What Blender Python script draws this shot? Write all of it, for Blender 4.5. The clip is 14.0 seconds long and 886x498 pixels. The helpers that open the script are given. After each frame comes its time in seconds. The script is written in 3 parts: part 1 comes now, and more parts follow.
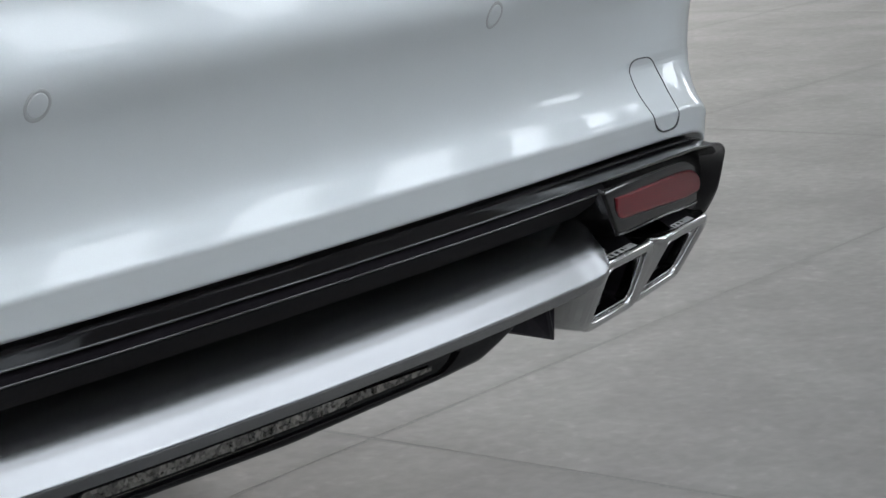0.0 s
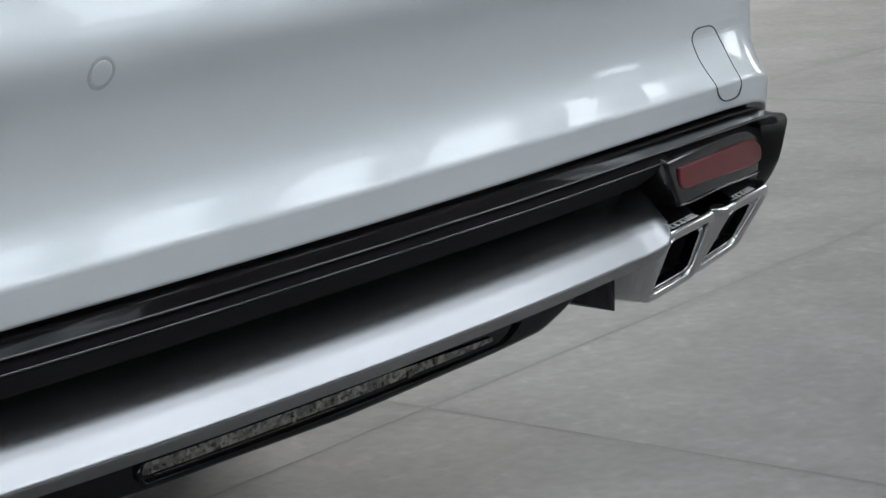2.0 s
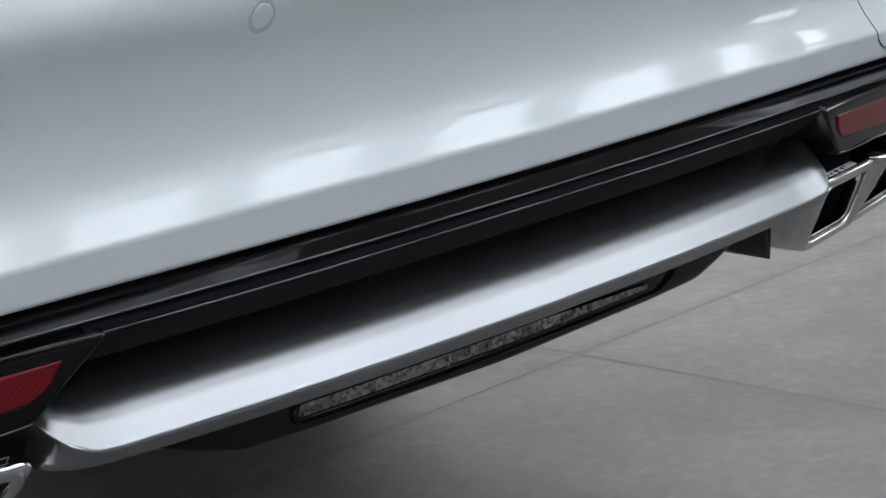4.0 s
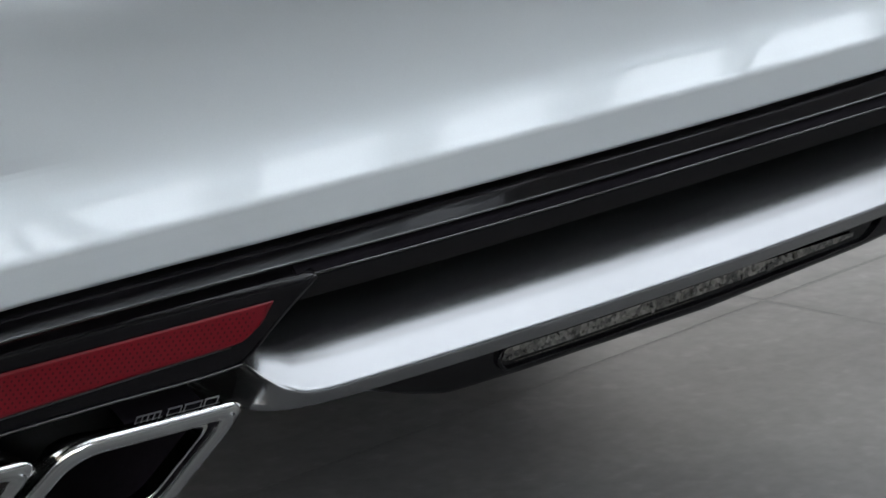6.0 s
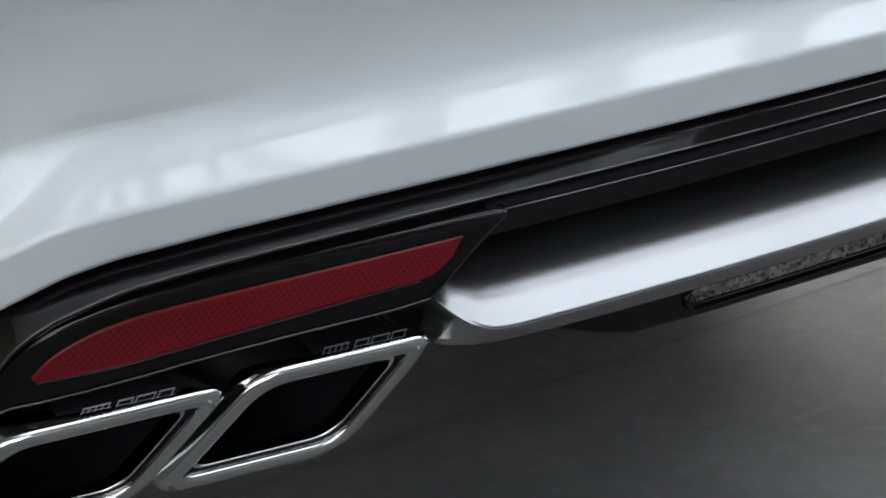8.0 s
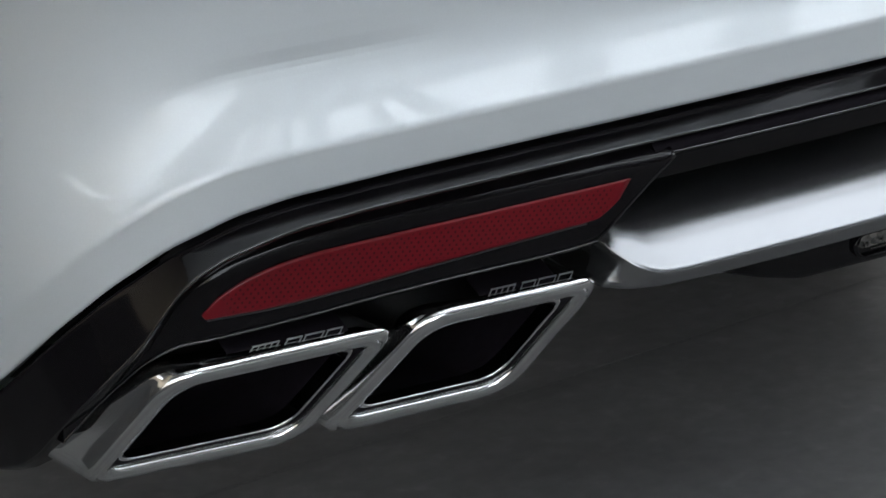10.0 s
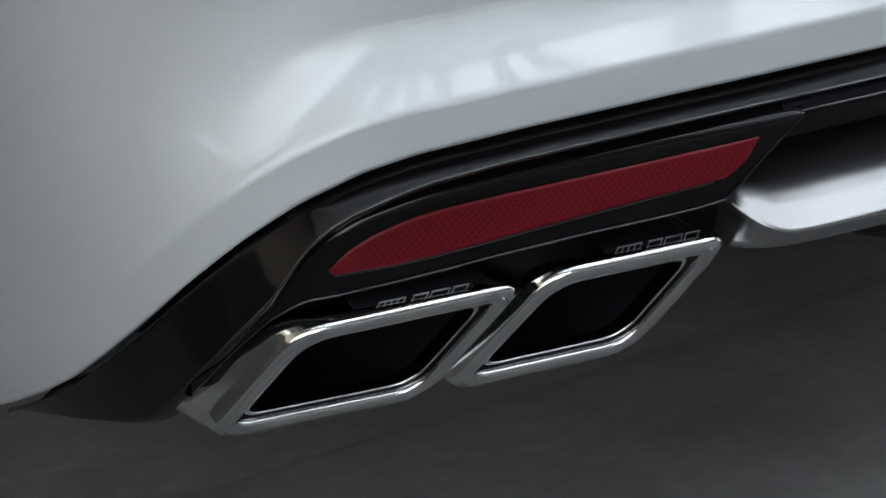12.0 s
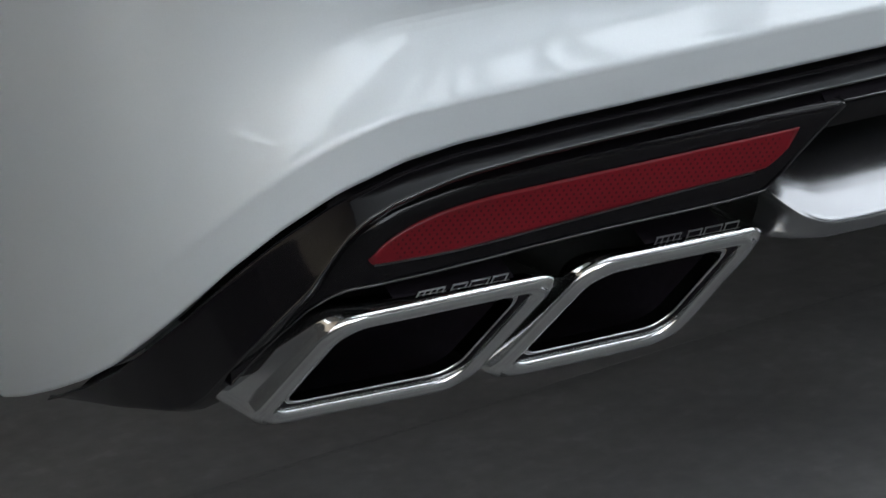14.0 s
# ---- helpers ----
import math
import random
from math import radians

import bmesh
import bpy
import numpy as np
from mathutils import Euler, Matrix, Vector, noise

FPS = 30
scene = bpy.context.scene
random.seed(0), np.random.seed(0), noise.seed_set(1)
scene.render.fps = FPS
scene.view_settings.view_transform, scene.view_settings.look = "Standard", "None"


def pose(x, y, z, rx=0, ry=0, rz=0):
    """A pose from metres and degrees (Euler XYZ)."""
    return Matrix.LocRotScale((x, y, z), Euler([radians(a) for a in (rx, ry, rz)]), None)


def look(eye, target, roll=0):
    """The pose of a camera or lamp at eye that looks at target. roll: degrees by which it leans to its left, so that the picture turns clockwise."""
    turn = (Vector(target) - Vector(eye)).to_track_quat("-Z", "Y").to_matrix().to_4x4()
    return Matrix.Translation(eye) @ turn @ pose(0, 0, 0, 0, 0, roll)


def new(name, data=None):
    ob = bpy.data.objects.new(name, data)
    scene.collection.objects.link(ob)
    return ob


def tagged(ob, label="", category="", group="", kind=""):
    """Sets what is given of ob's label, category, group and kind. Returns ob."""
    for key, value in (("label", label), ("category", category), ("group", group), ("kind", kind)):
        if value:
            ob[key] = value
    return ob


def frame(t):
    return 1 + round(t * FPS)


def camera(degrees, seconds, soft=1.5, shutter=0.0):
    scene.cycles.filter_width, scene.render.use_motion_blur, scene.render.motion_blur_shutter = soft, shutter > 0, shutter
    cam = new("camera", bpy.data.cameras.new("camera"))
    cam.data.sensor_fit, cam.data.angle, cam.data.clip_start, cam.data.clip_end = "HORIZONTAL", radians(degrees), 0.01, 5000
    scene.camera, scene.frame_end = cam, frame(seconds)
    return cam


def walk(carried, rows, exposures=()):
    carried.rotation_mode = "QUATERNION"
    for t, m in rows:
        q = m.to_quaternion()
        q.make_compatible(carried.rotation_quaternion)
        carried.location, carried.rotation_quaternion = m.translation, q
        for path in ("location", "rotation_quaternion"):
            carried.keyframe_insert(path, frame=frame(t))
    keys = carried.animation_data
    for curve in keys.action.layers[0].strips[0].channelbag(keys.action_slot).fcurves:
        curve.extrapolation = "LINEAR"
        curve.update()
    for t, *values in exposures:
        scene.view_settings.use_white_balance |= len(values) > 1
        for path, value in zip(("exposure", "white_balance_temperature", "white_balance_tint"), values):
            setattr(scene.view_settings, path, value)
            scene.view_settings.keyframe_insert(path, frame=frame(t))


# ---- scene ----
cam = camera(22.87, 14.0)
ROWS = [
    (0.0, -1.2508, -1.1664, 0.7812, 78.471, 4.033, -51.728),
    (0.5, -1.2504, -1.1648, 0.7831, 78.388, 3.937, -51.668),
    (1.0, -1.2501, -1.1582, 0.7824, 78.243, 3.929, -51.541),
    (1.5, -1.2487, -1.1508, 0.7822, 77.979, 3.963, -51.178),
    (2.0, -1.2482, -1.1432, 0.7807, 77.711, 3.992, -50.573),
    (2.5, -1.2489, -1.1405, 0.7777, 77.530, 4.105, -49.813),
    (5.0, -1.2565, -1.1183, 0.7815, 75.921, 4.334, -44.612),
    (5.5, -1.2606, -1.1045, 0.7794, 75.662, 4.428, -43.671),
    (6.0, -1.2645, -1.0899, 0.7817, 75.243, 4.242, -42.615),
    (6.5, -1.2623, -1.0787, 0.7874, 74.675, 3.333, -41.223),
    (7.0, -1.2629, -1.0766, 0.7893, 74.219, 3.655, -40.037),
    (7.5, -1.2652, -1.0768, 0.7884, 73.989, 3.771, -38.859),
    (8.0, -1.2668, -1.0770, 0.7878, 73.642, 3.924, -37.788),
    (8.5, -1.2669, -1.0775, 0.7877, 73.426, 4.164, -36.654),
    (11.0, -1.2844, -1.0698, 0.7746, 72.443, 4.866, -32.357),
    (11.5, -1.2865, -1.0682, 0.7742, 72.263, 4.979, -31.689),
    (12.0, -1.2848, -1.0708, 0.7747, 72.180, 5.150, -30.855),
    (12.5, -1.2863, -1.0701, 0.7747, 72.107, 5.175, -30.437),
    (13.0, -1.2855, -1.0692, 0.7743, 72.074, 5.223, -30.064),
    (13.5, -1.2852, -1.0695, 0.7743, 72.043, 5.308, -29.914),
    (14.0, -1.2878, -1.0700, 0.7749, 72.005, 5.295, -29.943),
]
walk(cam, [(t, pose(x, y, z, rx, ry, rz)) for t, x, y, z, rx, ry, rz in ROWS])

# ---- world and light ----
world = bpy.data.worlds.new("overcast_sky")
scene.world = world
world.use_nodes = True
wn = world.node_tree.nodes
sky = wn.new("ShaderNodeTexSky")
sky.sky_type, sky.sun_disc = "NISHITA", False
sky.sun_elevation, sky.sun_rotation = radians(14), radians(45)
sky.dust_density, sky.air_density = 4.0, 1.0
wn["Background"].inputs["Strength"].default_value = 0.62
veil = wn.new("ShaderNodeHueSaturation")
veil.inputs["Saturation"].default_value = 0.30
world.node_tree.links.new(sky.outputs["Color"], veil.inputs["Color"])
cloud = wn.new("ShaderNodeMix")
cloud.data_type = "RGBA"
cloud.inputs[0].default_value = 0.8
cloud.inputs[7].default_value = (7.6, 8.2, 8.9, 1)
world.node_tree.links.new(veil.outputs["Color"], cloud.inputs[6])
world.node_tree.links.new(cloud.outputs[2], wn["Background"].inputs["Color"])
sun = new("sun", bpy.data.lights.new("sun", "SUN"))
sun.data.energy, sun.data.angle, sun.data.color = 3.5, radians(14), (1.0, 0.995, 0.98)
sun.matrix_world = look((7.0, 7.0, 2.5), (0, 0, 0))


# ---- materials ----
def material(name, base, rough, metal=0.0, coat=0.0, coat_rough=0.03, spec=0.5, vary=0.12, scale=6.0, fine=160.0, bump=0.0, rough_vary=0.08):
    m = bpy.data.materials.new(name)
    m.use_nodes = True
    n, l = m.node_tree.nodes, m.node_tree.links
    b = n["Principled BSDF"]
    tc = n.new("ShaderNodeTexCoord")
    big, small = n.new("ShaderNodeTexNoise"), n.new("ShaderNodeTexNoise")
    big.inputs["Scale"].default_value, big.inputs["Detail"].default_value = scale, 5
    small.inputs["Scale"].default_value, small.inputs["Detail"].default_value = fine, 3
    l.new(tc.outputs["Object"], big.inputs["Vector"])
    l.new(tc.outputs["Object"], small.inputs["Vector"])
    mix = n.new("ShaderNodeMath")
    mix.operation = "MULTIPLY_ADD"
    mix.inputs[1].default_value = 0.5
    l.new(small.outputs["Fac"], mix.inputs[0])
    half = n.new("ShaderNodeMath")
    half.operation = "MULTIPLY"
    half.inputs[1].default_value = 0.5
    l.new(big.outputs["Fac"], half.inputs[0])
    l.new(half.outputs[0], mix.inputs[2])
    ramp = n.new("ShaderNodeValToRGB")
    ramp.color_ramp.elements[0].position, ramp.color_ramp.elements[1].position = 0.3, 0.7
    ramp.color_ramp.elements[0].color = (*[c * (1 - vary) for c in base], 1)
    ramp.color_ramp.elements[1].color = (*[min(1, c * (1 + vary)) for c in base], 1)
    l.new(mix.outputs[0], ramp.inputs[0])
    l.new(ramp.outputs[0], b.inputs["Base Color"])
    r = n.new("ShaderNodeMapRange")
    r.inputs["To Min"].default_value, r.inputs["To Max"].default_value = rough * (1 - rough_vary), rough * (1 + rough_vary)
    l.new(big.outputs["Fac"], r.inputs["Value"])
    l.new(r.outputs[0], b.inputs["Roughness"])
    b.inputs["Metallic"].default_value = metal
    b.inputs["Specular IOR Level"].default_value = spec
    b.inputs["Coat Weight"].default_value, b.inputs["Coat Roughness"].default_value = coat, coat_rough
    if bump:
        bp = n.new("ShaderNodeBump")
        bp.inputs["Strength"].default_value, bp.inputs["Distance"].default_value = bump, 0.002
        l.new(small.outputs["Fac"], bp.inputs["Height"])
        l.new(bp.outputs[0], b.inputs["Normal"])
    return m


SILVER_PAINT = material("silver_paint", (0.60, 0.63, 0.645), 0.54, metal=0.38, coat=0.75, coat_rough=0.008, vary=0.03, fine=900, rough_vary=0.03)
SILVER_PAINT.node_tree.nodes["Principled BSDF"].inputs["Coat IOR"].default_value = 1.54
GAP = material("dark_seam", (0.05, 0.052, 0.055), 0.5, vary=0.2)
SEAM = material("paint_seam", (0.37, 0.38, 0.39), 0.5, vary=0.1)
SATIN = material("satin_aluminium", (0.34, 0.343, 0.35), 0.27, metal=0.97, vary=0.015, fine=90, scale=9, rough_vary=0.02)
GLOSS_BLACK = material("gloss_black", (0.0042, 0.0037, 0.0044), 0.09, spec=0.28, vary=0.2)
# extra glossy, so that the added beads show a bright highlight line
BLACK_EDGE = material("black_edge", (0.012, 0.012, 0.013), 0.12, spec=1.0, vary=0.2)
DARK_PLASTIC = material("dark_plastic", (0.018, 0.018, 0.019), 0.5, vary=0.25, fine=400, bump=0.15)
RUBBER = material("rubber", (0.02, 0.02, 0.02), 0.75, vary=0.2, bump=0.2)
CHROME = material("chrome", (0.68, 0.68, 0.68), 0.10, metal=1.0, vary=0.03, scale=14, fine=300, rough_vary=0.5)
EMBLEM = material("emblem_metal", (0.62, 0.62, 0.62), 0.32, metal=0.9, vary=0.05)
DARK_CHROME = material("dark_chrome", (0.45, 0.45, 0.46), 0.15, metal=1.0, vary=0.1)
SOOT = material("sooty_liner", (0.009, 0.0075, 0.010), 0.55, spec=0.12, vary=0.4, scale=20)
RECESS = material("matt_black", (0.017, 0.016, 0.017), 0.7, spec=0.04, vary=0.15, scale=20)
MATT = material("matt_black_collar", (0.0065, 0.0055, 0.007), 0.6, spec=0.03, vary=0.2)
BULB = material("lamp_facet", (0.16, 0.15, 0.135), 0.2, metal=1.0, vary=0.3, scale=80)


def concrete_material():
    """Power-floated concrete: cloudy patches, pale specks, and dirt gathered along the slab joints."""
    m = material("concrete", (0.163, 0.1615, 0.158), 0.85, vary=0.17, scale=9.0, fine=50, bump=0.0)
    n, l = m.node_tree.nodes, m.node_tree.links
    b = n["Principled BSDF"]
    src = b.inputs["Base Color"].links[0].from_socket
    tc, info = n["Texture Coordinate"], n.new("ShaderNodeObjectInfo")

    def calc(op, a, c):
        k = n.new("ShaderNodeMath")
        k.operation = op
        for i, v in enumerate((a, c)):
            if isinstance(v, (int, float)):
                k.inputs[i].default_value = v
            else:
                l.new(v, k.inputs[i])
        return k.outputs[0]

    def noise(vector, scale, detail):
        k = n.new("ShaderNodeTexNoise")
        k.inputs["Scale"].default_value, k.inputs["Detail"].default_value = scale, detail
        l.new(vector, k.inputs["Vector"])
        return k.outputs["Fac"]

    def remap(v, a0, a1, b0, b1):
        k = n.new("ShaderNodeMapRange")
        k.interpolation_type = "SMOOTHSTEP"
        for name, x in (("From Min", a0), ("From Max", a1), ("To Min", b0), ("To Max", b1)):
            k.inputs[name].default_value = x
        l.new(v, k.inputs["Value"])
        return k.outputs[0]

    # every slab takes its own stretch of the pattern
    shift = n.new("ShaderNodeVectorMath")
    shift.operation = "ADD"
    l.new(tc.outputs["Object"], shift.inputs[0])
    l.new(calc("MULTIPLY", info.outputs["Random"], 60.0), shift.inputs[1])
    for k in [k for k in n if k.bl_idname == "ShaderNodeTexNoise"]:
        l.new(shift.outputs[0], k.inputs["Vector"])
    place = shift.outputs[0]
    specks = remap(noise(place, 36, 2), .58, .72, 1.0, 1.10)
    clouds = remap(noise(place, 3.5, 4), .35, .65, .90, 1.10)
    sep = n.new("ShaderNodeSeparateXYZ")
    l.new(tc.outputs["Object"], sep.inputs[0])
    ex = calc("MINIMUM", sep.outputs["X"], calc("SUBTRACT", 2.285, sep.outputs["X"]))
    ey = calc("MINIMUM", sep.outputs["Y"], calc("SUBTRACT", 1.03, sep.outputs["Y"]))
    edge = calc("ADD", calc("MINIMUM", ex, ey), calc("MULTIPLY", calc("SUBTRACT", noise(place, 22, 4), .5), .045))
    dirt = remap(edge, -.018, .040, .84, 1.0)
    mul = n.new("ShaderNodeVectorMath")
    mul.operation = "SCALE"
    l.new(src, mul.inputs[0])
    l.new(calc("MULTIPLY", calc("MULTIPLY", specks, clouds), dirt), mul.inputs["Scale"])
    l.new(mul.outputs[0], b.inputs["Base Color"])
    return m


CONCRETE = concrete_material()
JOINT = material("joint_filler", (0.138, 0.137, 0.134), 0.9, vary=0.25)
ASPHALT = material("asphalt", (0.045, 0.045, 0.046), 0.85, vary=0.25, scale=1.5, fine=120, bump=0.4)
WALL_PAINT = material("wall_paint", (0.42, 0.42, 0.415), 0.8, vary=0.08, scale=0.8, fine=20)
CREAM_WALL = material("cream_wall", (0.84, 0.73, 0.57), 0.8, vary=0.08, scale=0.8, fine=20)
DARK_WALL = material("dark_render", (0.06, 0.06, 0.059), 0.85, vary=0.2, scale=1.5, fine=30, bump=0.3)
ROOF_PAINT = material("roof_paint", (0.62, 0.62, 0.61), 0.7, vary=0.06, scale=1.0, fine=12)


def frosted_material():
    m = material("frosted_glazing", (0.8, 0.82, 0.83), 0.6, vary=0.05, scale=2)
    n, l = m.node_tree.nodes, m.node_tree.links
    tr, mx = n.new("ShaderNodeBsdfTranslucent"), n.new("ShaderNodeMixShader")
    tr.inputs["Color"].default_value = (0.8, 0.83, 0.85, 1)
    mx.inputs[0].default_value = 0.8
    out = n["Material Output"]
    l.new(n["Principled BSDF"].outputs[0], mx.inputs[1])
    l.new(tr.outputs[0], mx.inputs[2])
    l.new(mx.outputs[0], out.inputs["Surface"])
    return m


FROSTED = frosted_material()


def red_material():
    m = material("red_reflector", (0.128, 0.0038, 0.009), 0.3, spec=0.3, coat=0.12, coat_rough=0.04, vary=0.1)
    n, l = m.node_tree.nodes, m.node_tree.links
    b = n["Principled BSDF"]
    src = b.inputs["Base Color"].links[0].from_socket
    tc = n.new("ShaderNodeTexCoord")
    mp = n.new("ShaderNodeMapping")
    mp.inputs["Rotation"].default_value = (0, radians(-8), 0)
    l.new(tc.outputs["Object"], mp.inputs["Vector"])
    sep = n.new("ShaderNodeSeparateXYZ")
    l.new(mp.outputs[0], sep.inputs[0])
    waves = []
    for axis in ("X", "Z"):
        k = n.new("ShaderNodeMath")
        k.operation = "MULTIPLY"
        k.inputs[1].default_value = math.pi / (0.0023 if axis == "X" else 0.0029)
        l.new(sep.outputs[axis], k.inputs[0])
        s = n.new("ShaderNodeMath")
        s.operation = "SINE"
        l.new(k.outputs[0], s.inputs[0])
        waves.append(s)
    prod = n.new("ShaderNodeMath")
    prod.operation = "MULTIPLY"
    l.new(waves[0].outputs[0], prod.inputs[0])
    l.new(waves[1].outputs[0], prod.inputs[1])
    rg = n.new("ShaderNodeMapRange")
    rg.inputs["From Min"].default_value, rg.inputs["From Max"].default_value = 0.40, 0.75
    l.new(prod.outputs[0], rg.inputs["Value"])
    mx = n.new("ShaderNodeMix")
    mx.data_type = "RGBA"
    field, inner = n.new("ShaderNodeAttribute"), n.new("ShaderNodeMath")
    field.attribute_name = "field"
    inner.operation = "MULTIPLY"
    l.new(rg.outputs[0], inner.inputs[0])
    l.new(field.outputs["Fac"], inner.inputs[1])
    l.new(inner.outputs[0], mx.inputs["Factor"])
    l.new(src, mx.inputs[6])
    mx.inputs[7].default_value = (0.045, 0.0012, 0.0025, 1)
    l.new(mx.outputs[2], b.inputs["Base Color"])
    return m


RED = red_material()


def lens_material():
    m = material("clear_lamp_glints", (0.12, 0.115, 0.105), 0.14, coat=1.0, vary=0.7, scale=50, fine=300, bump=0.5)
    n, l = m.node_tree.nodes, m.node_tree.links
    b = n["Principled BSDF"]
    tc, vo, rp = n.new("ShaderNodeTexCoord"), n.new("ShaderNodeTexVoronoi"), n.new("ShaderNodeValToRGB")
    vo.inputs["Scale"].default_value = 240
    l.new(tc.outputs["Object"], vo.inputs["Vector"])
    sep = n.new("ShaderNodeSeparateColor")
    l.new(vo.outputs["Color"], sep.inputs[0])
    no, mu = n.new("ShaderNodeTexNoise"), n.new("ShaderNodeMath")
    no.inputs["Scale"].default_value = 45
    l.new(tc.outputs["Object"], no.inputs["Vector"])
    mu.operation = "MULTIPLY"
    soft_cells = n.new("ShaderNodeTexNoise")
    soft_cells.inputs["Scale"].default_value, soft_cells.inputs["Detail"].default_value = 230, 3
    l.new(tc.outputs["Object"], soft_cells.inputs["Vector"])
    blend = n.new("ShaderNodeMix")
    blend.inputs["Factor"].default_value = 0.6
    l.new(sep.outputs[0], blend.inputs[2])
    l.new(soft_cells.outputs["Fac"], blend.inputs[3])
    l.new(blend.outputs[0], mu.inputs[0])
    l.new(no.outputs["Fac"], mu.inputs[1])
    l.new(mu.outputs[0], rp.inputs[0])
    # paler cells in the colour stand in for glints off the lens facets
    e = rp.color_ramp.elements
    e[0].position, e[0].color = 0.10, (0.035, 0.033, 0.030, 1)
    e[1].position, e[1].color = 0.45, (0.30, 0.285, 0.26, 1)
    l.new(rp.outputs[0], b.inputs["Base Color"])
    b.inputs["Metallic"].default_value = 0.5
    return m


LENS = lens_material()


# ---- building helpers ----
def part(name, bm, mat, parent=None, label="", smooth=True):
    me = bpy.data.meshes.new(name)
    bmesh.ops.recalc_face_normals(bm, faces=bm.faces)
    for f in bm.faces:
        f.smooth = smooth
    bm.to_mesh(me)
    bm.free()
    me.materials.append(mat)
    ob = new(name, me)
    ob.parent = parent
    if label:
        tagged(ob, label)
    return ob


def loft(rows, bm=None, closed=False, caps=False):
    """Quads between rows of points; closed joins each row's ends."""
    bm = bm or bmesh.new()
    vs = [[bm.verts.new(p) for p in row] for row in rows]
    for a, b in zip(vs, vs[1:]):
        n = len(a)
        for i in range(n if closed else n - 1):
            j = (i + 1) % n
            bm.faces.new((a[i], a[j], b[j], b[i]))
    if caps:
        bm.faces.new(vs[0])
        bm.faces.new(vs[-1])
    return bm


def spline(pts, n):
    """A smooth line of n points through pts, by Catmull-Rom and even steps."""
    p = np.array(pts, float)
    p = np.vstack([2 * p[0] - p[1], p, 2 * p[-1] - p[-2]])
    out = []
    for i in range(1, len(p) - 2):
        a, b, c, d = p[i - 1:i + 3]
        for k in range(16):
            t = k / 16
            out.append(0.5 * (2 * b + (c - a) * t + (2 * a - 5 * b + 4 * c - d) * t * t + (3 * b - a - 3 * c + d) * t ** 3))
    out.append(p[-2])
    return resample(np.array(out), n)


def resample(p, n):
    s = np.concatenate([[0], np.cumsum(np.linalg.norm(np.diff(p, axis=0), axis=1))])
    q = np.linspace(0, s[-1], n)
    return np.stack([np.interp(q, s, p[:, k]) for k in range(p.shape[1])], 1)


def box(x0, x1, y0, y1, z0, z1, bevel=0.004):
    bm = bmesh.new()
    bmesh.ops.create_cube(bm, size=1)
    for v in bm.verts:
        v.co = ((x0 + x1) / 2 + v.co.x * (x1 - x0), (y0 + y1) / 2 + v.co.y * (y1 - y0), (z0 + z1) / 2 + v.co.z * (z1 - z0))
    if bevel:
        bmesh.ops.bevel(bm, geom=bm.edges[:], offset=bevel, segments=2, affect="EDGES", profile=0.5)
    return bm


# ---- plan of the tail: half outline, from the middle round the corner to the side ----
OUTLINE = [(0, 0), (.2, .005), (.4, .019), (.55, .0365), (.64, .0495), (.695, .0605), (.727, .075), (.756, .096), (.785, .126), (.809, .16), (.828, .20), (.842, .25), (.852, .32), (.858, .45), (.86, .8), (.86, 1.2)]
half = spline(OUTLINE, 351)
full = np.vstack([(half * [-1, 1])[::-1], half[1:]])
for _ in range(30):
    full[1:-1] = (full[:-2] + 2 * full[1:-1] + full[2:]) / 4
full[:, 1] -= full[350, 1]
half = full[350:]
arc = np.concatenate([[0], np.cumsum(np.linalg.norm(np.diff(half, axis=0), axis=1))])
tang = np.gradient(half, axis=0)
tang /= np.linalg.norm(tang, axis=1)[:, None]
ARC_END = arc[-1]


def arc_at(x):
    return float(np.interp(abs(x), half[:, 0], arc))


def sill_tuck(a, z):
    """How far the flanks draw in towards the sill and the shoulder."""
    k = min(1.0, max(0.0, (a - .76) / .12))
    return (.22 * max(0.0, .45 - z) ** 1.5 + .32 * max(0.0, z - .37) ** 1.5) * k * k * (3 - 2 * k)


def at(s, off, z):
    """The point at arc s (minus: the car's left), off metres out from the outline, at height z."""
    a = abs(s)
    off -= sill_tuck(a, z)
    x, y = np.interp(a, arc, half[:, 0]), np.interp(a, arc, half[:, 1])
    tx, ty = np.interp(a, arc, tang[:, 0]), np.interp(a, arc, tang[:, 1])
    x, y = x + ty * off, y - tx * off
    return (math.copysign(x, s) if s else 0.0, y, z)


def along(pairs, smooth=0, by_arc=False):
    """A height as a function of the arc, from pairs of x (or of the arc itself) and height."""
    s = [x if by_arc else arc_at(x) for x, _ in pairs]
    v = [z for _, z in pairs]
    grid = np.linspace(0, ARC_END, 700)
    val = np.interp(grid, s, v)
    for _ in range(smooth):
        val[1:-1] = (val[:-2] + 2 * val[1:-1] + val[2:]) / 4
    return lambda a: float(np.interp(abs(a), grid, val))


EDGE = along([(0, .4382), (.1, .4381), (.2, .4379), (.3, .4374), (.4, .4366), (.5, .4350), (.6, .4325), (.672, .4287), (.7057, .4228), (0.7454, 0.4075), (0.783, 0.3853), (0.8218, 0.3577), (0.8534, 0.3344), (0.8834, 0.3136), (0.919, 0.2917), (0.9639, 0.2661), (1.0195, 0.2409), (1.0883, 0.2135), (1.1836, 0.1782), (1.2592, 0.1534), (1.4, .165)], 8, True)
